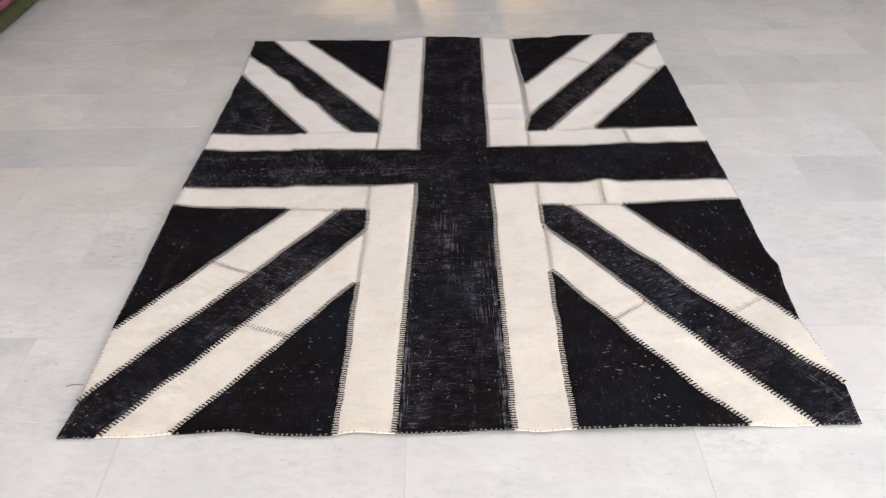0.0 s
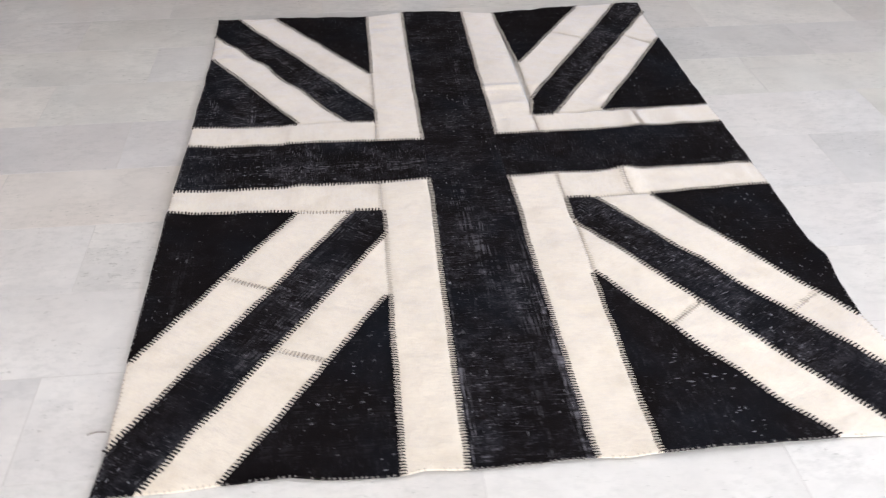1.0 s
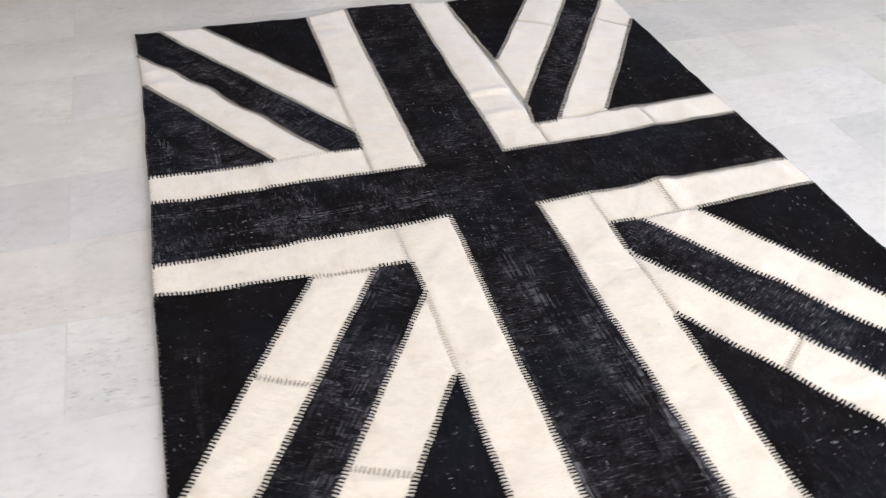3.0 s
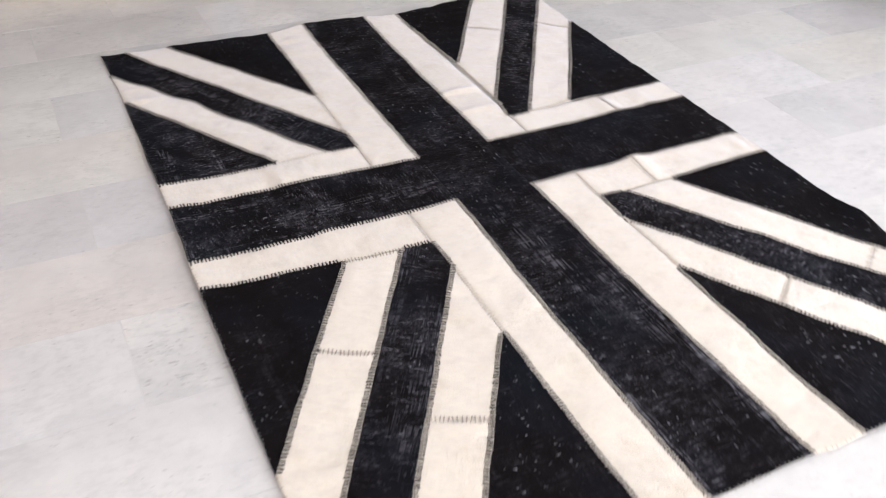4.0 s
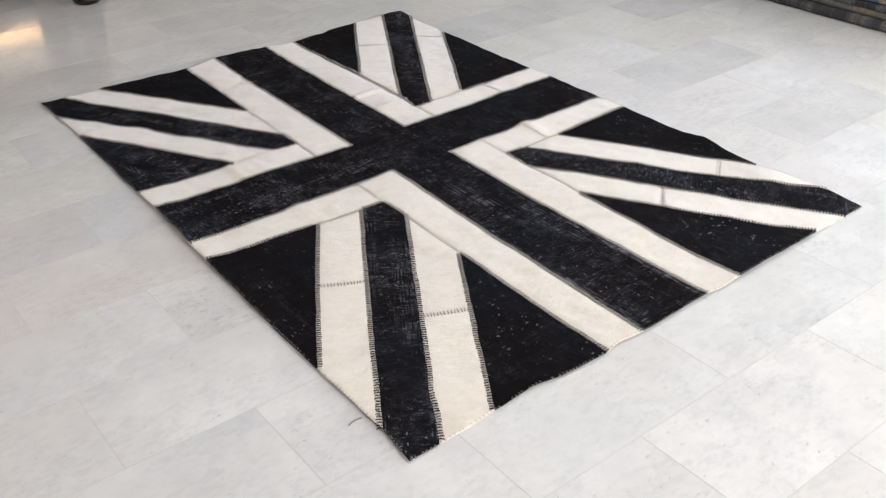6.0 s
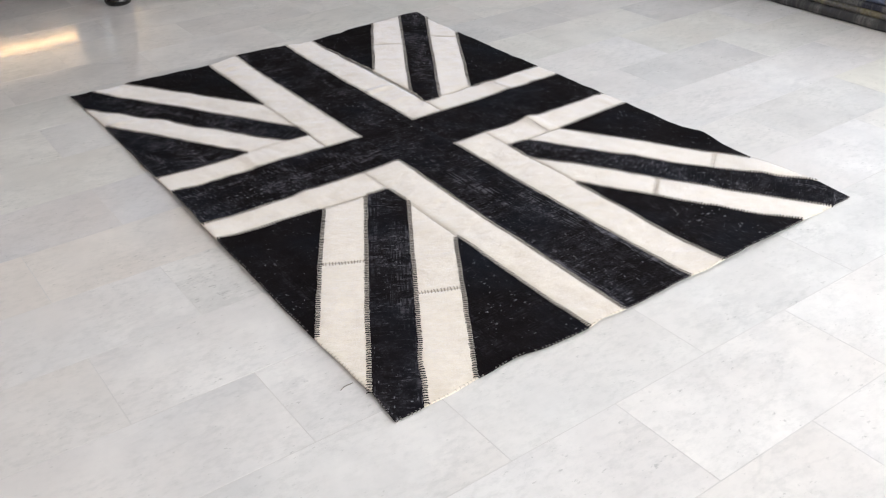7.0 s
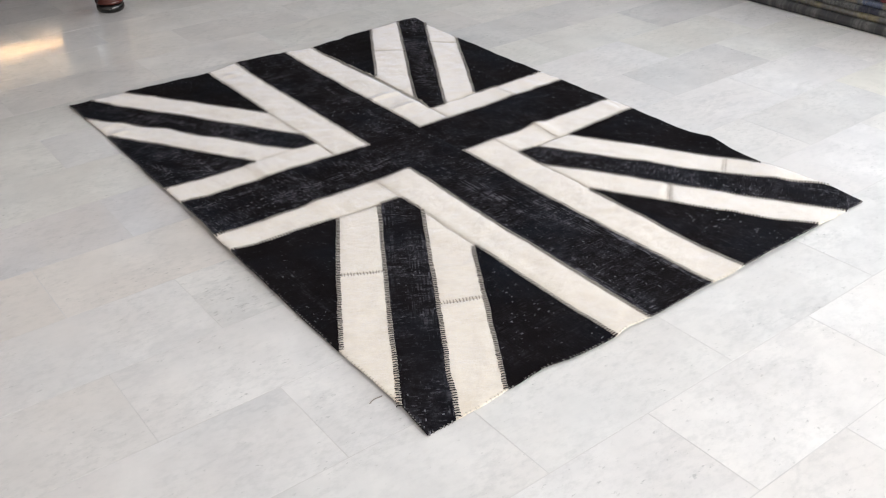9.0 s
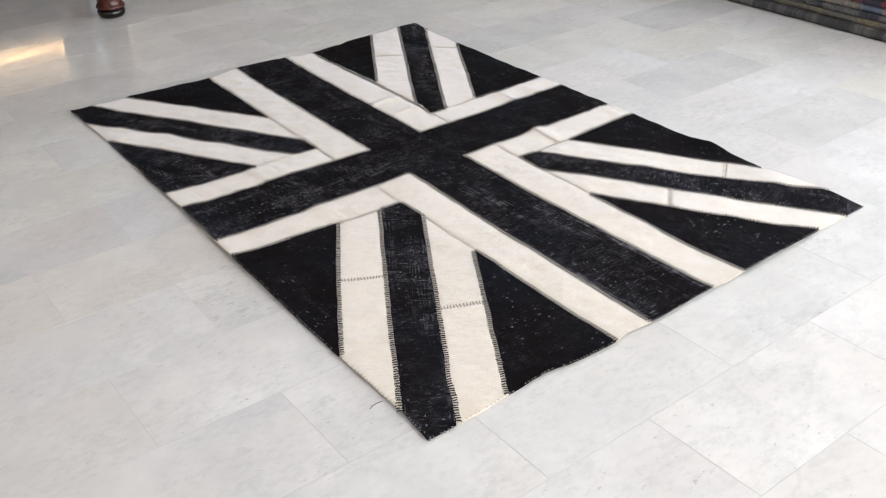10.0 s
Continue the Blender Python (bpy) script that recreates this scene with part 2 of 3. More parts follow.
def add_box(bm, x0, x1, y0, y1, z0, z1, bevel=0.0):
    made = bmesh.ops.create_cube(bm, size=1.0, matrix=Matrix.LocRotScale(((x0 + x1) / 2, (y0 + y1) / 2, (z0 + z1) / 2), None, (x1 - x0, y1 - y0, z1 - z0)))
    if bevel:
        edges = list({e for v in made["verts"] for e in v.link_edges})
        bmesh.ops.bevel(bm, geom=edges, offset=bevel, segments=2, affect="EDGES", profile=0.6)
    return bm


def box(x0, x1, y0, y1, z0, z1, bevel=0.0):
    return add_box(bmesh.new(), x0, x1, y0, y1, z0, z1, bevel)


def structure(name, bm, material, label, category):
    return tagged(mesh_object(name, bm, material), label, category, kind="structure")


def lathe(profile, segments=40):
    """A turned shape from (radius, height) pairs."""
    bm = bmesh.new()
    rings = []
    for r, z in profile:
        rings.append([bm.verts.new((r * math.cos(2 * math.pi * k / segments), r * math.sin(2 * math.pi * k / segments), z)) for k in range(segments)])
    for low, high in zip(rings, rings[1:]):
        for k in range(segments):
            bm.faces.new((low[k], low[(k + 1) % segments], high[(k + 1) % segments], high[k]))
    bm.faces.new(rings[-1])
    bm.faces.new(rings[0][::-1])
    for f in bm.faces:
        f.smooth = len(f.verts) == 4
    return bm


# ---- the room ----
X0, X1, Y0, Y1, TOP = -4.5, 4.5, -4.5, 9.2, 3.0
T = 0.2
structure("ceiling", box(X0 - T, X1 + T, Y0 - T, Y1 + T, TOP, TOP + T), M_CEIL, "plain white painted shop ceiling", "ceiling")
structure("wall_north", box(X0 - T, X1 + T, Y1, Y1 + T, -0.1, TOP), M_WALL_DIMMED, "plastered back wall darkened to dim its reflection, lit by warm lamps", "wall")
structure("wall_west", box(X0 - T, X0, Y0, Y1, -0.1, TOP), M_WALL_BOUNCE, "unseen side wall, beige to warm the light on the floor", "wall")


def wall_with_opening(name, along_x, fixed, a0, a1, o0, o1, z0, z1, label):
    bm = bmesh.new()
    lo, hi = (fixed - T, fixed) if fixed < 0 else (fixed, fixed + T)
    for p0, p1, q0, q1 in ((a0, o0, -0.1, TOP), (o1, a1, -0.1, TOP), (o0, o1, -0.1, z0), (o0, o1, z1, TOP)):
        add_box(bm, *((p0, p1, lo, hi) if along_x else (lo, hi, p0, p1)), q0, q1)
    wall = structure(name, bm, M_WALL, label, "wall")
    return wall


def shop_window(name, along_x, fixed, o0, o1, z0, z1, panes):
    lo, hi = (fixed - 0.13, fixed - 0.07) if fixed < 0 else (fixed + 0.07, fixed + 0.13)
    root = tagged(new(name), "large glazed shopfront window with grey frame", "window", kind="structure")
    mid = (lo + hi) / 2
    step = (o1 - o0) / panes

    def put(p0, p1, d0, d1, q0, q1):
        return box(*((p0, p1, d0, d1) if along_x else (d0, d1, p0, p1)), q0, q1)

    for k in range(panes + 1):
        at = min(max(o0 + k * step, o0 + 0.03), o1 - 0.03)
        part("window_frame", put(at - 0.028, at + 0.028, lo, hi, z0, z1), M_FRAME, root)
    for q in (z0 + 0.03, z1 - 0.03):
        part("window_frame", put(o0 + 0.06, o1 - 0.06, lo + 0.004, hi - 0.004, q - 0.026, q + 0.026), M_FRAME, root)
    for k in range(panes):
        pane = part("pane", put(o0 + k * step + 0.032, o0 + (k + 1) * step - 0.032, mid - 0.004, mid + 0.004, z0 + 0.06, z1 - 0.06), M_GLASS, root)
        pane.visible_shadow = False


wall_with_opening("wall_south", True, Y0, X0 - T, X1 + T, -1.7, 4.1, 0.12, 2.75, "plastered shop wall with a wide glazed front")
shop_window("window_1", True, Y0, -1.7, 4.1, 0.12, 2.75, 4)
wall_with_opening("wall_east", False, X1, Y0, Y1, -1.9, 1.9, 0.25, 2.7, "plastered side wall with a large window")
shop_window("window_2", False, X1, -1.9, 1.9, 0.25, 2.7, 3)
structure("pillar", box(0.16, 0.49, 7.0, 7.33, 0.0, TOP, 0.008), M_PILLAR, "square blue-grey painted pillar standing on the floor", "pillar")

# low counter with a warm strip of light along the back wall
counter = tagged(new("wall_counter"), "long shallow grey laminate counter against the back wall", "counter")
part("body", box(-4.3, 4.3, 8.98, 9.18, 0.08, 1.18, 0.01), M_COUNTER, counter)
part("plinth", box(-4.25, 4.25, 9.01, 9.18, 0.0, 0.08), M_EBONY, counter)
part("top", box(-4.32, 4.32, 8.95, 9.19, 1.184, 1.215, 0.006), M_COUNTER, counter)
strip = tagged(new("light_strip"), "warm glowing strip light above the back counter", "lamp")
part("tube", box(-1.15, 1.15, 9.12, 9.146, 1.372, 1.384, 0.004), M_STRIP, strip, "glowing warm tube")
part("bracket", box(-1.18, 1.18, 9.15, 9.198, 1.355, 1.40), M_FRAME, strip)

# ---- the patchwork rug ----
NEAR_L, NEAR_R, FAR_L, FAR_R = (-0.785, 1.477), (0.926, 1.481), (-0.758, 3.920), (0.958, 3.930)
PILE = 0.0068


# soft folds: middle, half lengths and height
CREASES = ((-0.70, 3.52, 0.05, 0.013, 0.006), (-0.72, 3.61, 0.04, 0.013, 0.005), (-0.45, 2.89, 0.015, 0.07, 0.007), (-0.36, 2.90, 0.014, 0.06, 0.005), (0.88, 2.53, 0.014, 0.06, 0.006), (0.80, 2.92, 0.014, 0.05, 0.004), (-0.11, 3.80, 0.06, 0.014, 0.005), (0.42, 3.55, 0.06, 0.014, 0.004),
           (0.54, 2.60, 0.035, 0.10, 0.013), (0.29, 3.05, 0.09, 0.013, 0.007), (0.93, 2.08, 0.06, 0.08, 0.016), (0.27, 3.19, 0.10, 0.014, 0.007), (-0.10, 3.72, 0.06, 0.08, 0.005),
           (0.92, 3.90, 0.10, 0.08, 0.008), (-0.40, 1.45, 0.14, 0.04, 0.006), (0.10, 1.45, 0.12, 0.04, 0.004), (-0.41, 2.72, 0.035, 0.25, 0.009), (0.66, 3.42, 0.03, 0.05, 0.007),
           (-0.15, 1.42, 0.05, 0.08, 0.006), (0.84, 1.78, 0.07, 0.06, 0.008), (0.66, 2.90, 0.03, 0.12, 0.006), (0.44, 1.44, 0.34, 0.11, 0.011), (-0.77, 2.55, 0.07, 0.45, 0.008), (-0.05, 3.93, 0.55, 0.10, 0.008), (0.92, 1.68, 0.06, 0.12, 0.006))


# places where the hand-cut rim runs in or out: middle, reach, shift
DENTS = ((-0.66, 3.60, 0.07, 0.009, 0.006), (-0.56, 3.45, 0.08, 0.013, 0.008), (-0.42, 3.22, 0.07, 0.009, 0.006), (0.885, 1.685, 0.07, -0.009, -0.006), (0.83, 1.78, 0.09, -0.009, -0.010), (0.70, 2.00, 0.09, -0.009, -0.010), (0.57, 2.20, 0.08, -0.006, -0.007), (0.60, 1.62, 0.08, -0.007, -0.008), (0.50, 1.79, 0.08, -0.007, -0.008), (0.40, 1.96, 0.07, -0.005, -0.006), (-0.60, 1.62, 0.06, -0.005, 0.005),
         (-0.44, 1.475, 0.09, 0.0, 0.013), (-0.14, 1.475, 0.035, 0.0, 0.006), (0.24, 1.470, 0.05, 0.0, -0.005), (-0.70, 3.88, 0.05, 0.004, -0.004), (0.93, 3.93, 0.04, -0.006, -0.004), (0.914, 2.08, 0.05, 0.006, 0.0), (0.915, 1.72, 0.08, 0.006, 0.0))


def wander(x, y):
    """The small hand-cut unevenness of the rug's outline and seams."""
    for cx, cy, reach, dx, dy in DENTS:
        near = math.exp(-((x - cx) ** 2 + (y - cy) ** 2) / reach**2)
        x, y = x + dx * near, y + dy * near
    n1 = noise.noise_vector((x * 3.1, y * 3.1, 4.0))
    n2 = noise.noise_vector((x * 11.0, y * 11.0, 9.0))
    return x + 0.003 * n1.x + 0.0028 * n2.x, y + 0.003 * n1.y + 0.0028 * n2.y


def lie(x, y):
    """How high the rug's upper face lies: soft waves and a few creases."""
    z = PILE + 0.004 * noise.noise((x * 3.3, y * 2.6, 1.0)) + 0.0030 * noise.noise((x * 8.0, y * 8.0, 5.0)) + 0.0022 * noise.noise((x * 19.0, y * 22.0, 2.0))
    # more rumpled towards the far end
    rumple = min(1.0, max(0.0, (y - 2.2) / 1.2))
    z += (0.0006 + 0.0012 * rumple) * noise.noise((x * 30.0 + y * 9.0, y * 24.0 - x * 6.0, 7.0)) + 0.0016 * rumple * noise.noise((x * 12.0, y * 15.0, 3.0))
    for cx, cy, lx, ly, h in CREASES:
        z += h * math.exp(-(((x - cx) / lx) ** 2) - (((y - cy) / ly) ** 2))
    return max(z, 0.0048)


rug = tagged(new("patchwork_rug"), "black and cream patchwork flag rug lying flat on the marble floor", "rug")


def patch(corners, material, turn=0.0, label=""):
    """One sewn piece of the rug, its edges rounded down towards the seams. turn: the weave's direction in degrees."""
    xs, ys = [c[0] for c in corners], [c[1] for c in corners]
    bm = bmesh.new()
    face = bm.faces.new([bm.verts.new((x, y, 0)) for x, y in corners])
    if face.normal.z < 0 or face.calc_area() and sum((a[0] * b[1] - a[1] * b[0]) for a, b in zip(corners, corners[1:] + corners[:1])) < 0:
        bmesh.ops.reverse_faces(bm, faces=[face])
    bm.normal_update()
    bmesh.ops.inset_region(bm, faces=[face], thickness=0.004, use_boundary=True)
    bmesh.ops.inset_region(bm, faces=[face], thickness=0.010, use_boundary=True)
    lines = [(Vector(a), (Vector(b) - Vector(a)).normalized()) for a, b in zip(corners, corners[1:] + corners[:1])]
    mid = Vector((sum(xs) / len(xs), sum(ys) / len(ys)))
    tuck = 0.0045 / max(0.12, max((Vector(c) - mid).length for c in corners))
    drop = 0.0020 if material is M_CREAM else 0.0
    for lo, hi, axis in ((min(xs), max(xs), 0), (min(ys), max(ys), 1)):
        k = math.ceil(lo / 0.013)
        while k * 0.013 < hi:
            co, no = [0, 0, 0], [0, 0, 0]
            co[axis], no[axis] = k * 0.013, 1
            bmesh.ops.bisect_plane(bm, geom=bm.verts[:] + bm.edges[:] + bm.faces[:], dist=0.0008, plane_co=co, plane_no=no)
            k += 1
    border = [e for e in bm.edges if len(e.link_faces) == 1]
    skirt = bmesh.ops.extrude_edge_only(bm, edges=border)["geom"]
    low = {v for v in skirt if isinstance(v, bmesh.types.BMVert)}
    back = Matrix.Rotation(-radians(turn), 4, "Z")
    for v in bm.verts:
        x, y = v.co.x, v.co.y
        z = lie(x, y)
        if v in low:
            z -= 0.0052
        else:
            far = min(abs(w.x * (y - a.y) - w.y * (x - a.x)) for a, w in lines)
            z -= drop * max(0.0, 1 - far / 0.017) ** 2
        x, y = wander(x, y)
        if v in low:
            # the rim rolls under
            x, y = x + tuck * (mid.x - x), y + tuck * (mid.y - y)
        v.co = back @ Vector((x, y, max(z, 0.0012)))
    for f in bm.faces:
        f.smooth = not any(v in low for v in f.verts)
    bmesh.ops.recalc_face_normals(bm, faces=bm.faces[:])
    return part("patch", bm, material, rug, label, Matrix.Rotation(radians(turn), 4, "Z"))


def stitches(a, b, material, pitch, reach, inward, thick=0.0017, name="stitching", skip=0.0, shift=0.0):
    """Thread laid across the seam from a to b, one short bar after another. reach: its length, inward: its middle's shift to the left of the seam."""
    a, b = Vector((*a, 0)), Vector((*b, 0))
    way = (b - a).normalized()
    side = Vector((-way.y, way.x, 0))
    bm = bmesh.new()
    n = int((b - a).length / pitch)
    rnd = random.Random(round(1000 * (a.x + 3 * a.y + 7 * b.x)))
    for k in range(n):
        if rnd.random() < skip:
            continue
        mid = a + way * ((k + 0.5 + shift) * pitch + rnd.uniform(-0.12, 0.12) * pitch) + side * (inward + rnd.uniform(-0.0008, 0.0008))
        long_way = (side + way * rnd.uniform(-0.22, 0.22)).normalized()
        half, w = reach * rnd.uniform(0.40, 0.58), thick * rnd.uniform(0.8, 1.15) * 0.5
        across = Vector((-long_way.y, long_way.x, 0))
        ring = []
        for s, up in ((-1.0, -0.0016), (-0.55, 0.0014), (0.55, 0.0014), (1.0, -0.0016)):
            row = []
            for c in (-1, 1):
                p = mid + long_way * half * s + across * w * c
                z = lie(p.x, p.y) - 0.0004 + up
                x, y = wander(p.x, p.y)
                row.append(bm.verts.new((x, y, max(z, 0.001))))
            ring.append(row)
        for p, q in zip(ring, ring[1:]):
            bm.faces.new((p[0], q[0], q[1], p[1]))
    return tagged(part(name, bm, material, rug), kind="stuff")


def seam(fine, *points):
    """A seam of black against cream: dark overcast thread over the cream side (on the left), pale thread in between; closer and paler along the arms."""
    for a, b in zip(points, points[1:]):
        if fine:
            stitches(a, b, M_THREAD_FADED if a[1] + b[1] > 5.6 else M_THREAD_SMOKE, 0.0080, 0.0132, 0.0042, 0.0036)
            stitches(a, b, M_THREAD_PALE, 0.0080, 0.0120, 0.0002, 0.0034, shift=0.5)
        else:
            stitches(a, b, M_THREAD_DARK, 0.0090, 0.0170, 0.0058, 0.0044)
            stitches(a, b, M_THREAD_PALE, 0.0090, 0.0085, 0.0018, 0.0030, shift=0.5)


def cream_seam(a, b, faint=False, plain_to_see=False):
    """A seam of cream against cream, fainter along the arms than across the bands."""
    if plain_to_see:
        stitches(a, b, M_THREAD_TAN, 0.0088, 0.024, 0.003, 0.0034)
    elif faint:
        stitches(a, b, M_THREAD_CREAM, 0.0088, 0.018, 0.003, 0.0032)
    else:
        stitches(a, b, M_THREAD_BEIGE, 0.0088, 0.024, 0.003, 0.0034)


def rug_edge(a, b, dark):
    """Overcast thread round the rug's rim; the rug lies to the left of a to b."""
    if dark:
        stitches(a, b, M_THREAD_RIM, 0.0105, 0.0056, 0.0022, 0.0048, "edging", 0.28)
    else:
        stitches(a, b, M_THREAD_CREAM, 0.0125, 0.0070, 0.0040, 0.0034, "edging", 0.25)


def quadrant(corner, side_end, end_end, inner, across, along, side, end, seams, side_wool=None):
    """A quarter of the flag: a dark band between two cream ones from the rug's corner to the cross, and a dark triangle on both sides.
    corner: the rug's; side_end, end_end: where its side and its end meet the cross; inner: the cross's corner.
    across, along, side, end: where the band's dark and its cream edge meet the arm across, the arm along, the rug's side and its end."""
    (ha, hb), (va, vb), (sa, sb), (ea, eb) = across, along, side, end
    lean = math.degrees(math.atan2(inner[1] - corner[1], inner[0] - corner[0]))
    patch([corner, ea, va, inner, ha, sa], M_BLACK, lean + 90, "worn black diagonal band with pale weft lines")
    for start, stop, p, q, at in ((sa, sb, ha, hb, seams[0]), (ea, eb, va, vb, seams[1])):
        if at:
            # cream band sewn from two lengths
            f = Vector(start).lerp(Vector(p), at[0]), Vector(stop).lerp(Vector(q), at[1])
            m0, m1 = tuple(f[0]), tuple(f[1])
            patch([start, stop, m1, m0], M_CREAM, lean + 90)
            patch([m0, m1, q, p], M_CREAM, lean + 88)
            cream_seam(m0, m1, False, corner is NEAR_L)
        else:
            patch([start, stop, q, p], M_CREAM, lean + 90)
    patch([sb, side_end, hb], side_wool or M_DEEP, 0, "deep black triangle of worn wool pile")
    patch([eb, end_end, vb], M_DEEP, 90, "deep black triangle of worn wool pile")
    flip = (inner[0] - corner[0]) * (inner[1] - corner[1]) > 0

    def line(p, q, cream_left, fine=False):
        seam(fine, *((p, q) if cream_left else (q, p)))

    line(sa, ha, flip)
    line(sb, hb, not flip)
    line(ea, va, not flip)
    line(eb, vb, flip)
    # along the arms: dark pieces against the cream arms, cream against cream
    line(hb, side_end, not flip)
    line(vb, end_end, flip, True)
    line(inner, ha, not flip)
    line(inner, va, flip, True)
    cream_seam(ha, hb, True, corner is NEAR_L)
    cream_seam(va, vb, True)
    # rim
    for a, b, dark in ((corner, sa, True), (sa, sb, False), (sb, side_end, True)):
        rug_edge(*((b, a) if flip else (a, b)), dark) if corner[0] < 0 else rug_edge(*((a, b) if not flip else (b, a)), dark)
    for a, b, dark in ((corner, ea, True), (ea, eb, False), (eb, end_end, True)):
        rug_edge(*((a, b) if flip else (b, a)), dark) if corner[0] < 0 else rug_edge(*((b, a) if not flip else (a, b)), dark)


# the cross: dark arms between cream strips
IN_NL, IN_NR, IN_FL, IN_FR = (-0.184, 2.435), (0.332, 2.441), (-0.178, 2.973), (0.334, 2.967)
C_NL, C_NR, C_FL, C_FR = (-0.038, 2.591), (0.189, 2.584), (-0.034, 2.832), (0.195, 2.841)
SIDE_L = [(-0.771, 2.466), (-0.768, 2.589), (-0.758, 2.846), (-0.759, 2.982)]
SIDE_R = [(0.934, 2.462), (0.929, 2.597), (0.934, 2.856), (0.932, 2.987)]
END_N = [(-0.197, 1.470), (-0.066, 1.474), (0.187, 1.475), (0.320, 1.472)]
END_F = [(-0.171, 3.880), (-0.025, 3.917), (0.211, 3.899), (0.342, 3.880)]

quadrant(NEAR_L, SIDE_L[0], END_N[0], IN_NL, ((-0.262, 2.436), (-0.421, 2.449)), ((-0.183, 2.328), (-0.187, 2.054)), ((-0.776, 1.592), (-0.778, 1.861)), ((-0.706, 1.478), (-0.543, 1.482)), ((0.603, 0.515), (0.468, 0.585)))
quadrant(NEAR_R, SIDE_R[0], END_N[3], IN_NR, ((0.411, 2.440), (0.580, 2.445)), ((0.330, 2.337), (0.327, 2.094)), ((0.935, 1.604), (0.915, 1.858)), ((0.840, 1.480), (0.685, 1.478)), ((0.34, 0.172), (0.547, 0.634)))
quadrant(FAR_L, SIDE_L[3], END_F[0], IN_FL, ((-0.264, 2.974), (-0.425, 2.970)), ((-0.175, 3.055), (-0.176, 3.342)), ((-0.754, 3.758), (-0.751, 3.523)), ((-0.684, 3.912), (-0.532, 3.908)), (None, None), M_BLACK)
quadrant(FAR_R, SIDE_R[3], END_F[3], IN_FR, ((0.403, 2.967), (0.576, 2.982)), ((0.354, 3.084), (0.358, 3.388)), ((0.946, 3.842), (0.940, 3.567)), ((0.860, 3.928), (0.692, 3.934)), ((0.267, 0.103), (0.415, 0.482)))

patch([END_N[1], END_N[2], C_NR, C_FR, END_F[2], END_F[1], C_FL, C_NL], M_CENTRE, 0, "long black centre band with pale worn weft lines")
patch([SIDE_L[1], C_NL, C_FL, SIDE_L[2]], M_BLACK, 90, "black cross arm of worn wool")
patch([C_NR, SIDE_R[1], SIDE_R[2], C_FR], M_DUSK, 90, "black cross arm of worn wool")


def cream_arms(end, inner, cross, side_in, side_out, end_in, end_out, split):
    """The cream strip along the centre band and the one along the cross arm."""
    # the strip along the centre band runs through; the other butts against it
    meet = (inner[0], cross[1] + (side_in[1] - cross[1]) * 0.18)
    patch([end_out, end_in, cross, meet, inner], M_CREAM, 0)
    cream_seam(inner, meet, True)
    if split:
        p, q = Vector(inner).lerp(Vector(side_out), split), Vector(meet).lerp(Vector(side_in), split)
        patch([inner, tuple(p), tuple(q), meet], M_CREAM, 90)
        patch([tuple(p), side_out, side_in, tuple(q)], M_CREAM, 88)
        cream_seam(tuple(p), tuple(q))
    else:
        patch([inner, side_out, side_in, meet], M_CREAM, 90)
    up, right = end[1] > 2.6, side_in[0] > 0
    seam(True, *((end_in, cross) if up == right and right or (not up and not right) else (cross, end_in)))
    seam(False, *((cross, side_in) if (up and right) or (not up and not right) else (side_in, cross)))
    rug_edge(*((end_out, end_in) if up == right else (end_in, end_out)), False)
    rug_edge(*((side_in, side_out) if up == right else (side_out, side_in)), False)


cream_arms(END_N[0], IN_NL, C_NL, SIDE_L[1], SIDE_L[0], END_N[1], END_N[0], 0)
cream_arms(END_N[3], IN_NR, C_NR, SIDE_R[1], SIDE_R[0], END_N[2], END_N[3], 0.325)
cream_arms(END_F[0], IN_FL, C_FL, SIDE_L[2], SIDE_L[3], END_F[1], END_F[0], 0)
cream_arms(END_F[3], IN_FR, C_FR, SIDE_R[2], SIDE_R[3], END_F[2], END_F[3], 0.56)
rug_edge(END_N[1], END_N[2], True)
rug_edge(END_F[2], END_F[1], True)
rug_edge(SIDE_L[2], SIDE_L[1], True)
rug_edge(SIDE_R[1], SIDE_R[2], True)

# ---- stacks of folded rugs ----


def folded_rug(x0, x1, y0, y1, z0, thick, material, label, group, seed):
    """A rug folded into a flat packet with soft rounded folds and a wavy rim."""
    bm = bmesh.new()
    n, rows = 26, 9
    loops = []
    for k in range(n + 1):
        y = y0 + (y1 - y0) * k / n
        ring = []
        for j in range(rows):
            a = math.pi * j / (rows - 1)
            bulge = math.sin(a)
            z = z0 + thick * 0.5 * (1 - math.cos(a))
            wob = 0.012 * noise.noise((y * 3.0, seed * 1.7, 0.0)) + 0.004 * noise.noise((y * 14, seed * 2.3, j * 0.4))
            ring.append((x0 + wob - bulge * thick * 0.35, y, z))
        for j in range(rows):
            a = math.pi * j / (rows - 1)
            ring.append((x1 + math.sin(a) * thick * 0.35, y, z0 + thick * 0.5 * (1 + math.cos(a))))
        loops.append([bm.verts.new((x, yy, z + (0.003 * noise.noise((x * 4, yy * 4, seed)) if z > z0 + 0.6 * thick else 0.0))) for x, yy, z in ring])
    m = 2 * rows
    for p, q in zip(loops, loops[1:]):
        for j in range(m):
            bm.faces.new((p[j], q[j], q[(j + 1) % m], p[(j + 1) % m]))
    bm.faces.new(loops[0])
    bm.faces.new(loops[-1][::-1])
    bmesh.ops.recalc_face_normals(bm, faces=bm.faces[:])
    for f in bm.faces:
        f.smooth = len(f.verts) == 4
    ob = mesh_object("folded_rug", bm, material)
    return tagged(ob, label, "rug", group)


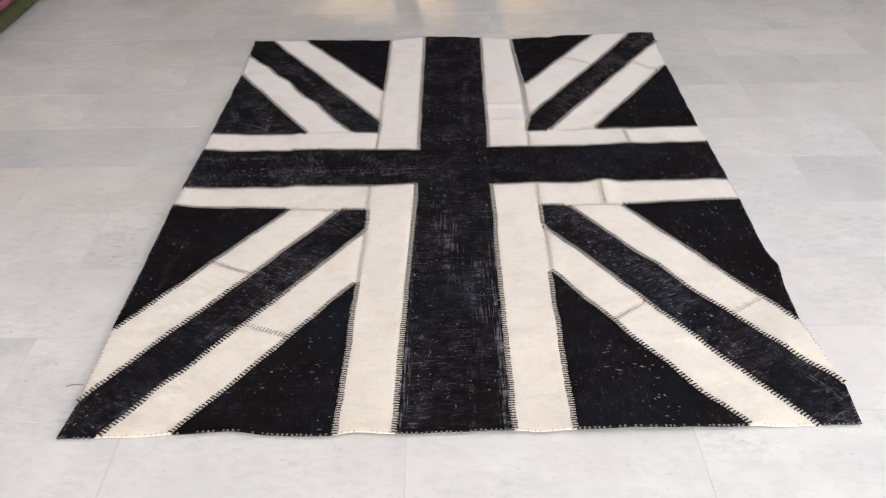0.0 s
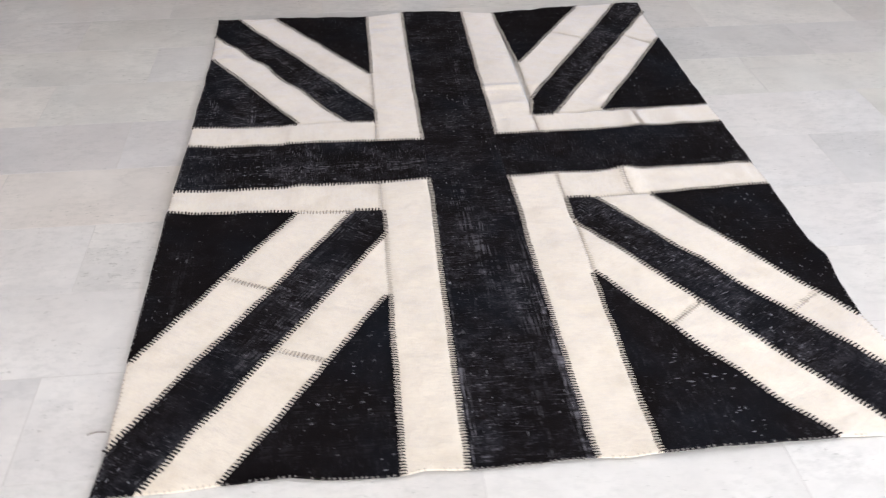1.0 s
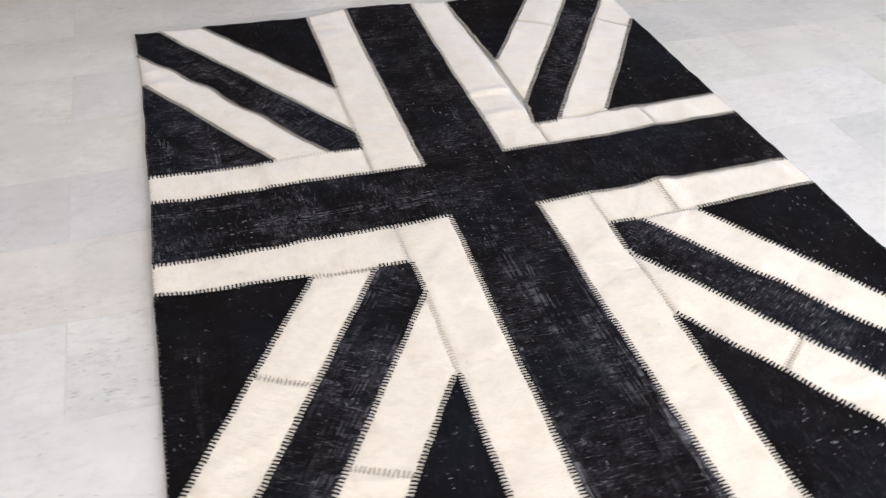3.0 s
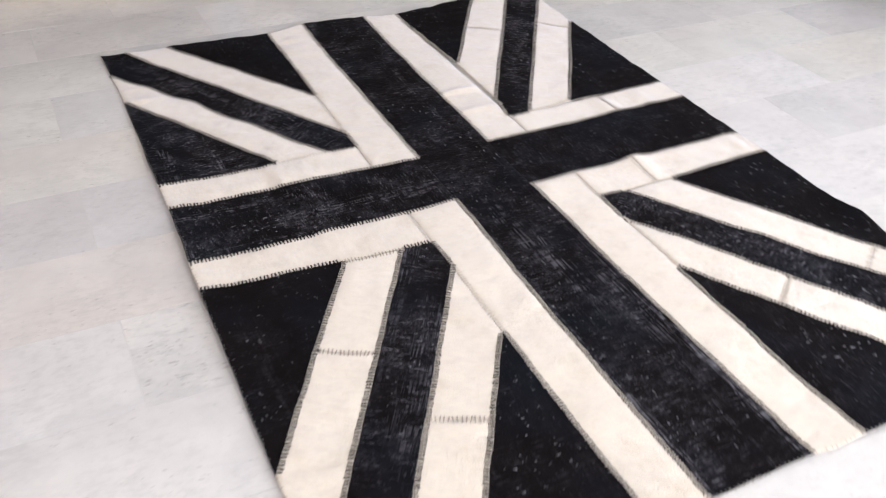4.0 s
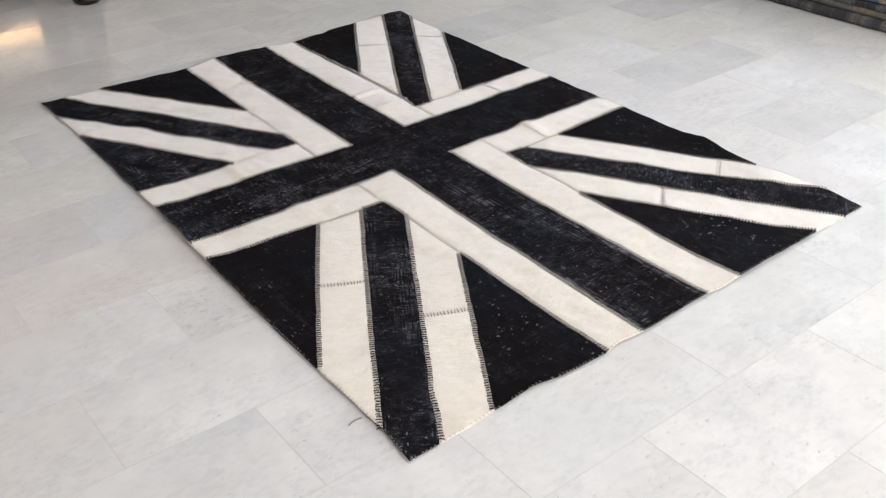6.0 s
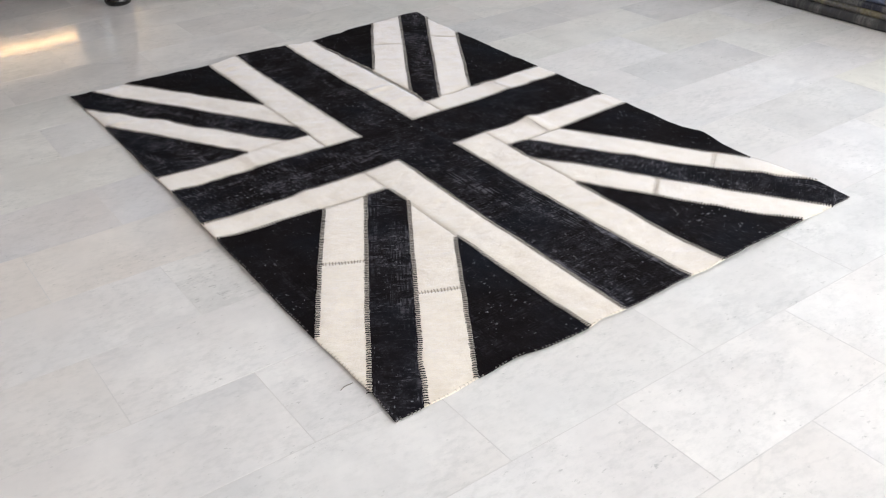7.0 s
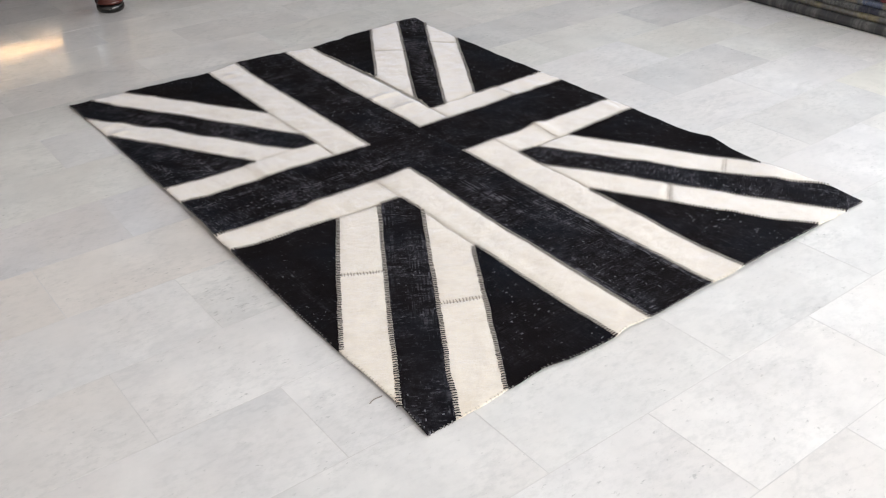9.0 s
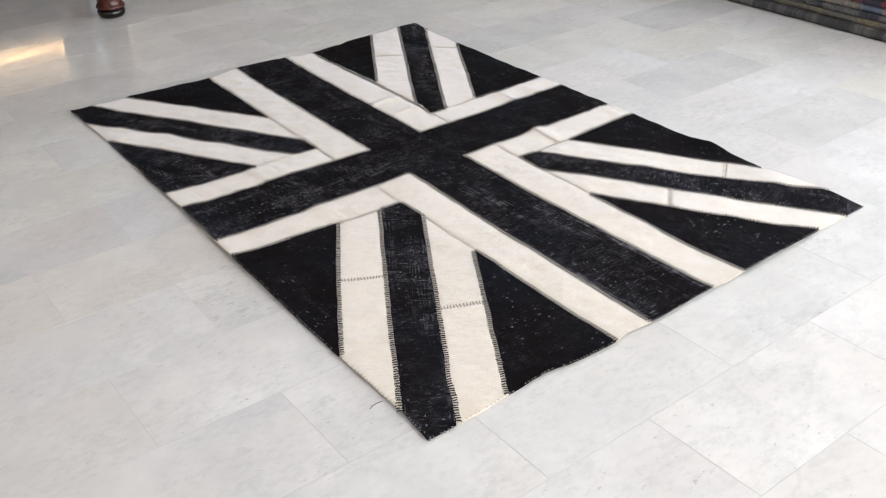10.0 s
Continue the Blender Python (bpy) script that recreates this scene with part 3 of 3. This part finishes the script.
def stack(x0, x1, y0, y1, layers, group, seed):
    z = 0.001
    for k, (thick, shift, colour, second, label) in enumerate(layers):
        folded_rug(x0 + shift, x1 + shift, y0, y1, z, thick, rug_stripe("rug_wool", colour, second), label, group, seed + k)
        z += thick + 0.001


GREY, DEEP, OLIVE, BLUE, SAND, RED = (0.13, 0.128, 0.125), (0.042, 0.044, 0.060), (0.20, 0.175, 0.12), (0.13, 0.155, 0.23), (0.27, 0.24, 0.19), (0.17, 0.05, 0.055)
stack(2.44, 3.5, 1.4, 3.75, [
    (0.045, 0.0, GREY, (0.05, 0.05, 0.055), "charcoal grey folded rug at the bottom of a stack"),
    (0.030, 0.02, OLIVE, GREY, "drab olive folded rug in a stack"),
    (0.028, 0.015, DEEP, GREY, "near-black folded rug in a stack"),
    (0.034, 0.03, BLUE, SAND, "faded blue folded rug in a stack"),
    (0.026, 0.025, DEEP, RED, "dark folded rug in a stack"),
    (0.036, 0.035, RED, BLUE, "faded red folded rug in a stack"),
    (0.030, 0.04, BLUE, DEEP, "faded blue folded rug in a stack"),
    (0.036, 0.03, SAND, OLIVE, "sand-coloured folded rug in a stack"),
    (0.034, 0.045, GREY, RED, "charcoal grey folded rug in a stack"),
    (0.036, 0.04, RED, DEEP, "faded red folded rug on top of a stack"),
], "stacked folded rugs", 11)
GREEN, CRIMSON, PINK = (0.065, 0.085, 0.035), (0.22, 0.025, 0.055), (0.35, 0.14, 0.17)
stack(-3.0, -1.93, 3.2, 5.6, [
    (0.060, 0.0, GREEN, (0.09, 0.09, 0.05), "olive green folded rug at the bottom of a stack"),
    (0.050, -0.03, CRIMSON, PINK, "crimson folded rug in a stack"),
    (0.045, -0.02, CRIMSON, DEEP, "crimson folded rug in a stack"),
    (0.045, -0.04, GREEN, SAND, "olive green folded rug on top of a stack"),
], "stacked green and crimson rugs", 31)

# ---- a turned leg in view, with an unseen bench added to shade the floor ----
bench = tagged(new("bench"), "turned red-brown legs with black feet under an added padded seat", "bench")
FOOT = [(0.052, 0.0), (0.062, 0.005), (0.069, 0.017), (0.070, 0.032), (0.064, 0.044)]
LEG = [(0.062, 0.0445), (0.071, 0.049), (0.073, 0.056), (0.069, 0.063), (0.064, 0.067), (0.063, 0.090), (0.065, 0.125), (0.064, 0.190), (0.057, 0.215), (0.062, 0.225), (0.062, 0.240), (0.052, 0.250), (0.046, 0.330), (0.052, 0.430), (0.060, 0.460), (0.060, 0.498)]
BX0, BX1, BY0, BY1 = -1.60, -0.145, 5.092, 5.65
bench.matrix_world = pose(BX1, BY0, 0)
W, D = BX1 - BX0, BY1 - BY0
# only the front right foot is in view; the other legs are added
for dx in (0.0, -W):
    for dy in (0.0, D):
        leg = part("leg", lathe(LEG), M_MAHOGANY, bench, "glossy turned red-brown wood")
        leg.location = (dx, dy, 0)
        part("foot", lathe(FOOT), M_EBONY, leg, "black turned foot")
# rail and seat are unseen, set at this height to darken the floor below
part("rail", box(-W - 0.09, 0.09, -0.09, D + 0.03, 0.500, 0.528, 0.006), M_MAHOGANY, bench)
part("seat", box(-W - 0.085, 0.085, -0.085, D + 0.025, 0.530, 0.60, 0.025), M_PAD, bench, "unseen padded seat in grey cloth, added to shade the floor")

# ---- a loose thread on the floor ----
curve = bpy.data.curves.new("loose_thread", "CURVE")
curve.dimensions, curve.bevel_depth, curve.bevel_resolution = "3D", 0.0012, 1
spline = curve.splines.new("BEZIER")
spline.bezier_points.add(2)
for p, co in zip(spline.bezier_points, ((-0.824, 1.652, 0.0015), (-0.810, 1.658, 0.0015), (-0.786, 1.657, 0.002))):
    p.co = co
    p.handle_left_type = p.handle_right_type = "AUTO"
curve.materials.append(M_THREAD_GREY)
tagged(new("loose_thread", curve), "thin grey-brown loose thread lying beside the rug", "thread")

# ---- the marble floor ----
TILE, COURSE, JOINT = 0.610, 0.305, 0.0027
floor = structure("floor", box(X0 - T, X1 + T, Y0 - T, Y1 + T, -0.12, -0.0004), M_GROUT, "polished white marble floor in half-bond tiles", "floor")


def tile_mesh(length, width, material):
    bm = bmesh.new()
    a, b = length / 2 - JOINT / 2, width / 2 - JOINT / 2
    rings = [[bm.verts.new((sx * (a - i), sy * (b - i), z)) for sx, sy in ((-1, -1), (1, -1), (1, 1), (-1, 1))] for i, z in ((0, -0.004), (0, 0.0))]
    for p, q in zip(rings, rings[1:]):
        for k in range(4):
            bm.faces.new((p[k], p[(k + 1) % 4], q[(k + 1) % 4], q[k]))
    bm.faces.new(rings[-1])
    data = bpy.data.meshes.new("tile")
    bm.to_mesh(data)
    bm.free()
    data.materials.append(material)
    return data


whole, pitted = tile_mesh(TILE, COURSE, M_MARBLE), tile_mesh(TILE, COURSE, M_MARBLE_PITTED)
rnd = random.Random(5)
TONES = [(1.0, 1.0, 1.0), (0.98, 0.98, 0.985), (1.01, 1.0, 0.98), (0.96, 0.962, 0.97), (0.985, 0.975, 0.965), (1.02, 1.01, 1.0), (0.97, 0.975, 0.955)]
# a few tiles stand out: course, place in the course, tone
ODD = {(11, 0): (1.0, 0.99, 0.97), (6, -1): (0.905, 0.91, 0.935), (6, 0): (0.945, 0.95, 0.975), (5, 0): (1.0, 0.975, 0.95), (5, -1): (0.985, 0.965, 0.945), (4, 0): (0.985, 0.98, 0.97),
       (7, 5): (0.865, 0.87, 0.885), (8, 3): (0.885, 0.89, 0.895), (5, 4): (0.895, 0.90, 0.91), (3, 4): (0.905, 0.91, 0.91), (6, 3): (1.04, 1.04, 1.05), (6, 4): (0.955, 0.96, 0.93), (6, 5): (0.995, 1.0, 1.01),
       (3, 5): (1.02, 1.015, 0.955), (2, 3): (1.02, 1.02, 1.03), (5, 3): (0.96, 0.96, 0.975), (4, 3): (0.985, 0.985, 0.995), (4, 4): (0.99, 0.99, 1.0), (3, 3): (0.955, 0.955, 0.955), (7, 3): (0.98, 0.985, 0.96),
       (3, -1): (0.955, 0.95, 0.945), (1, 0): (0.95, 0.95, 0.95), (1, 1): (0.955, 0.96, 0.96), (1, 2): (0.955, 0.96, 0.96), (1, 3): (0.97, 0.975, 0.975), (0, 1): (1.02, 1.015, 1.01), (0, 2): (1.02, 1.02, 1.02)}
rest = bmesh.new()
for n in range(-18, 28):
    y = 0.924 + COURSE * (n + 0.5)
    first = -1.262 if n % 2 else -0.957
    for k in range(-7, 10):
        x = first + TILE * (k + 0.5)
        if not (X0 - 0.25 < x < X1 + 0.25 and Y0 < y < Y1):
            continue
        if -2.9 < x < 3.2 and 0.0 < y < 7.3:
            ob = new("tile", pitted if (n, k) == (4, 0) else whole)
            ob.location = (x, y, 0)
            ob.parent = floor
            ob.color = (*ODD.get((n, k), rnd.choice(TONES)), 1)
        else:
            a, b = TILE / 2 - JOINT, COURSE / 2 - JOINT
            x_lo, x_hi = max(x - a, X0 - 0.15), min(x + a, X1 + 0.15)
            rest.faces.new([rest.verts.new(v) for v in ((x_lo, y - b, 0), (x_hi, y - b, 0), (x_hi, y + b, 0), (x_lo, y + b, 0))])
outer = part("tiles", rest, M_MARBLE, floor)
tagged(outer, kind="stuff")
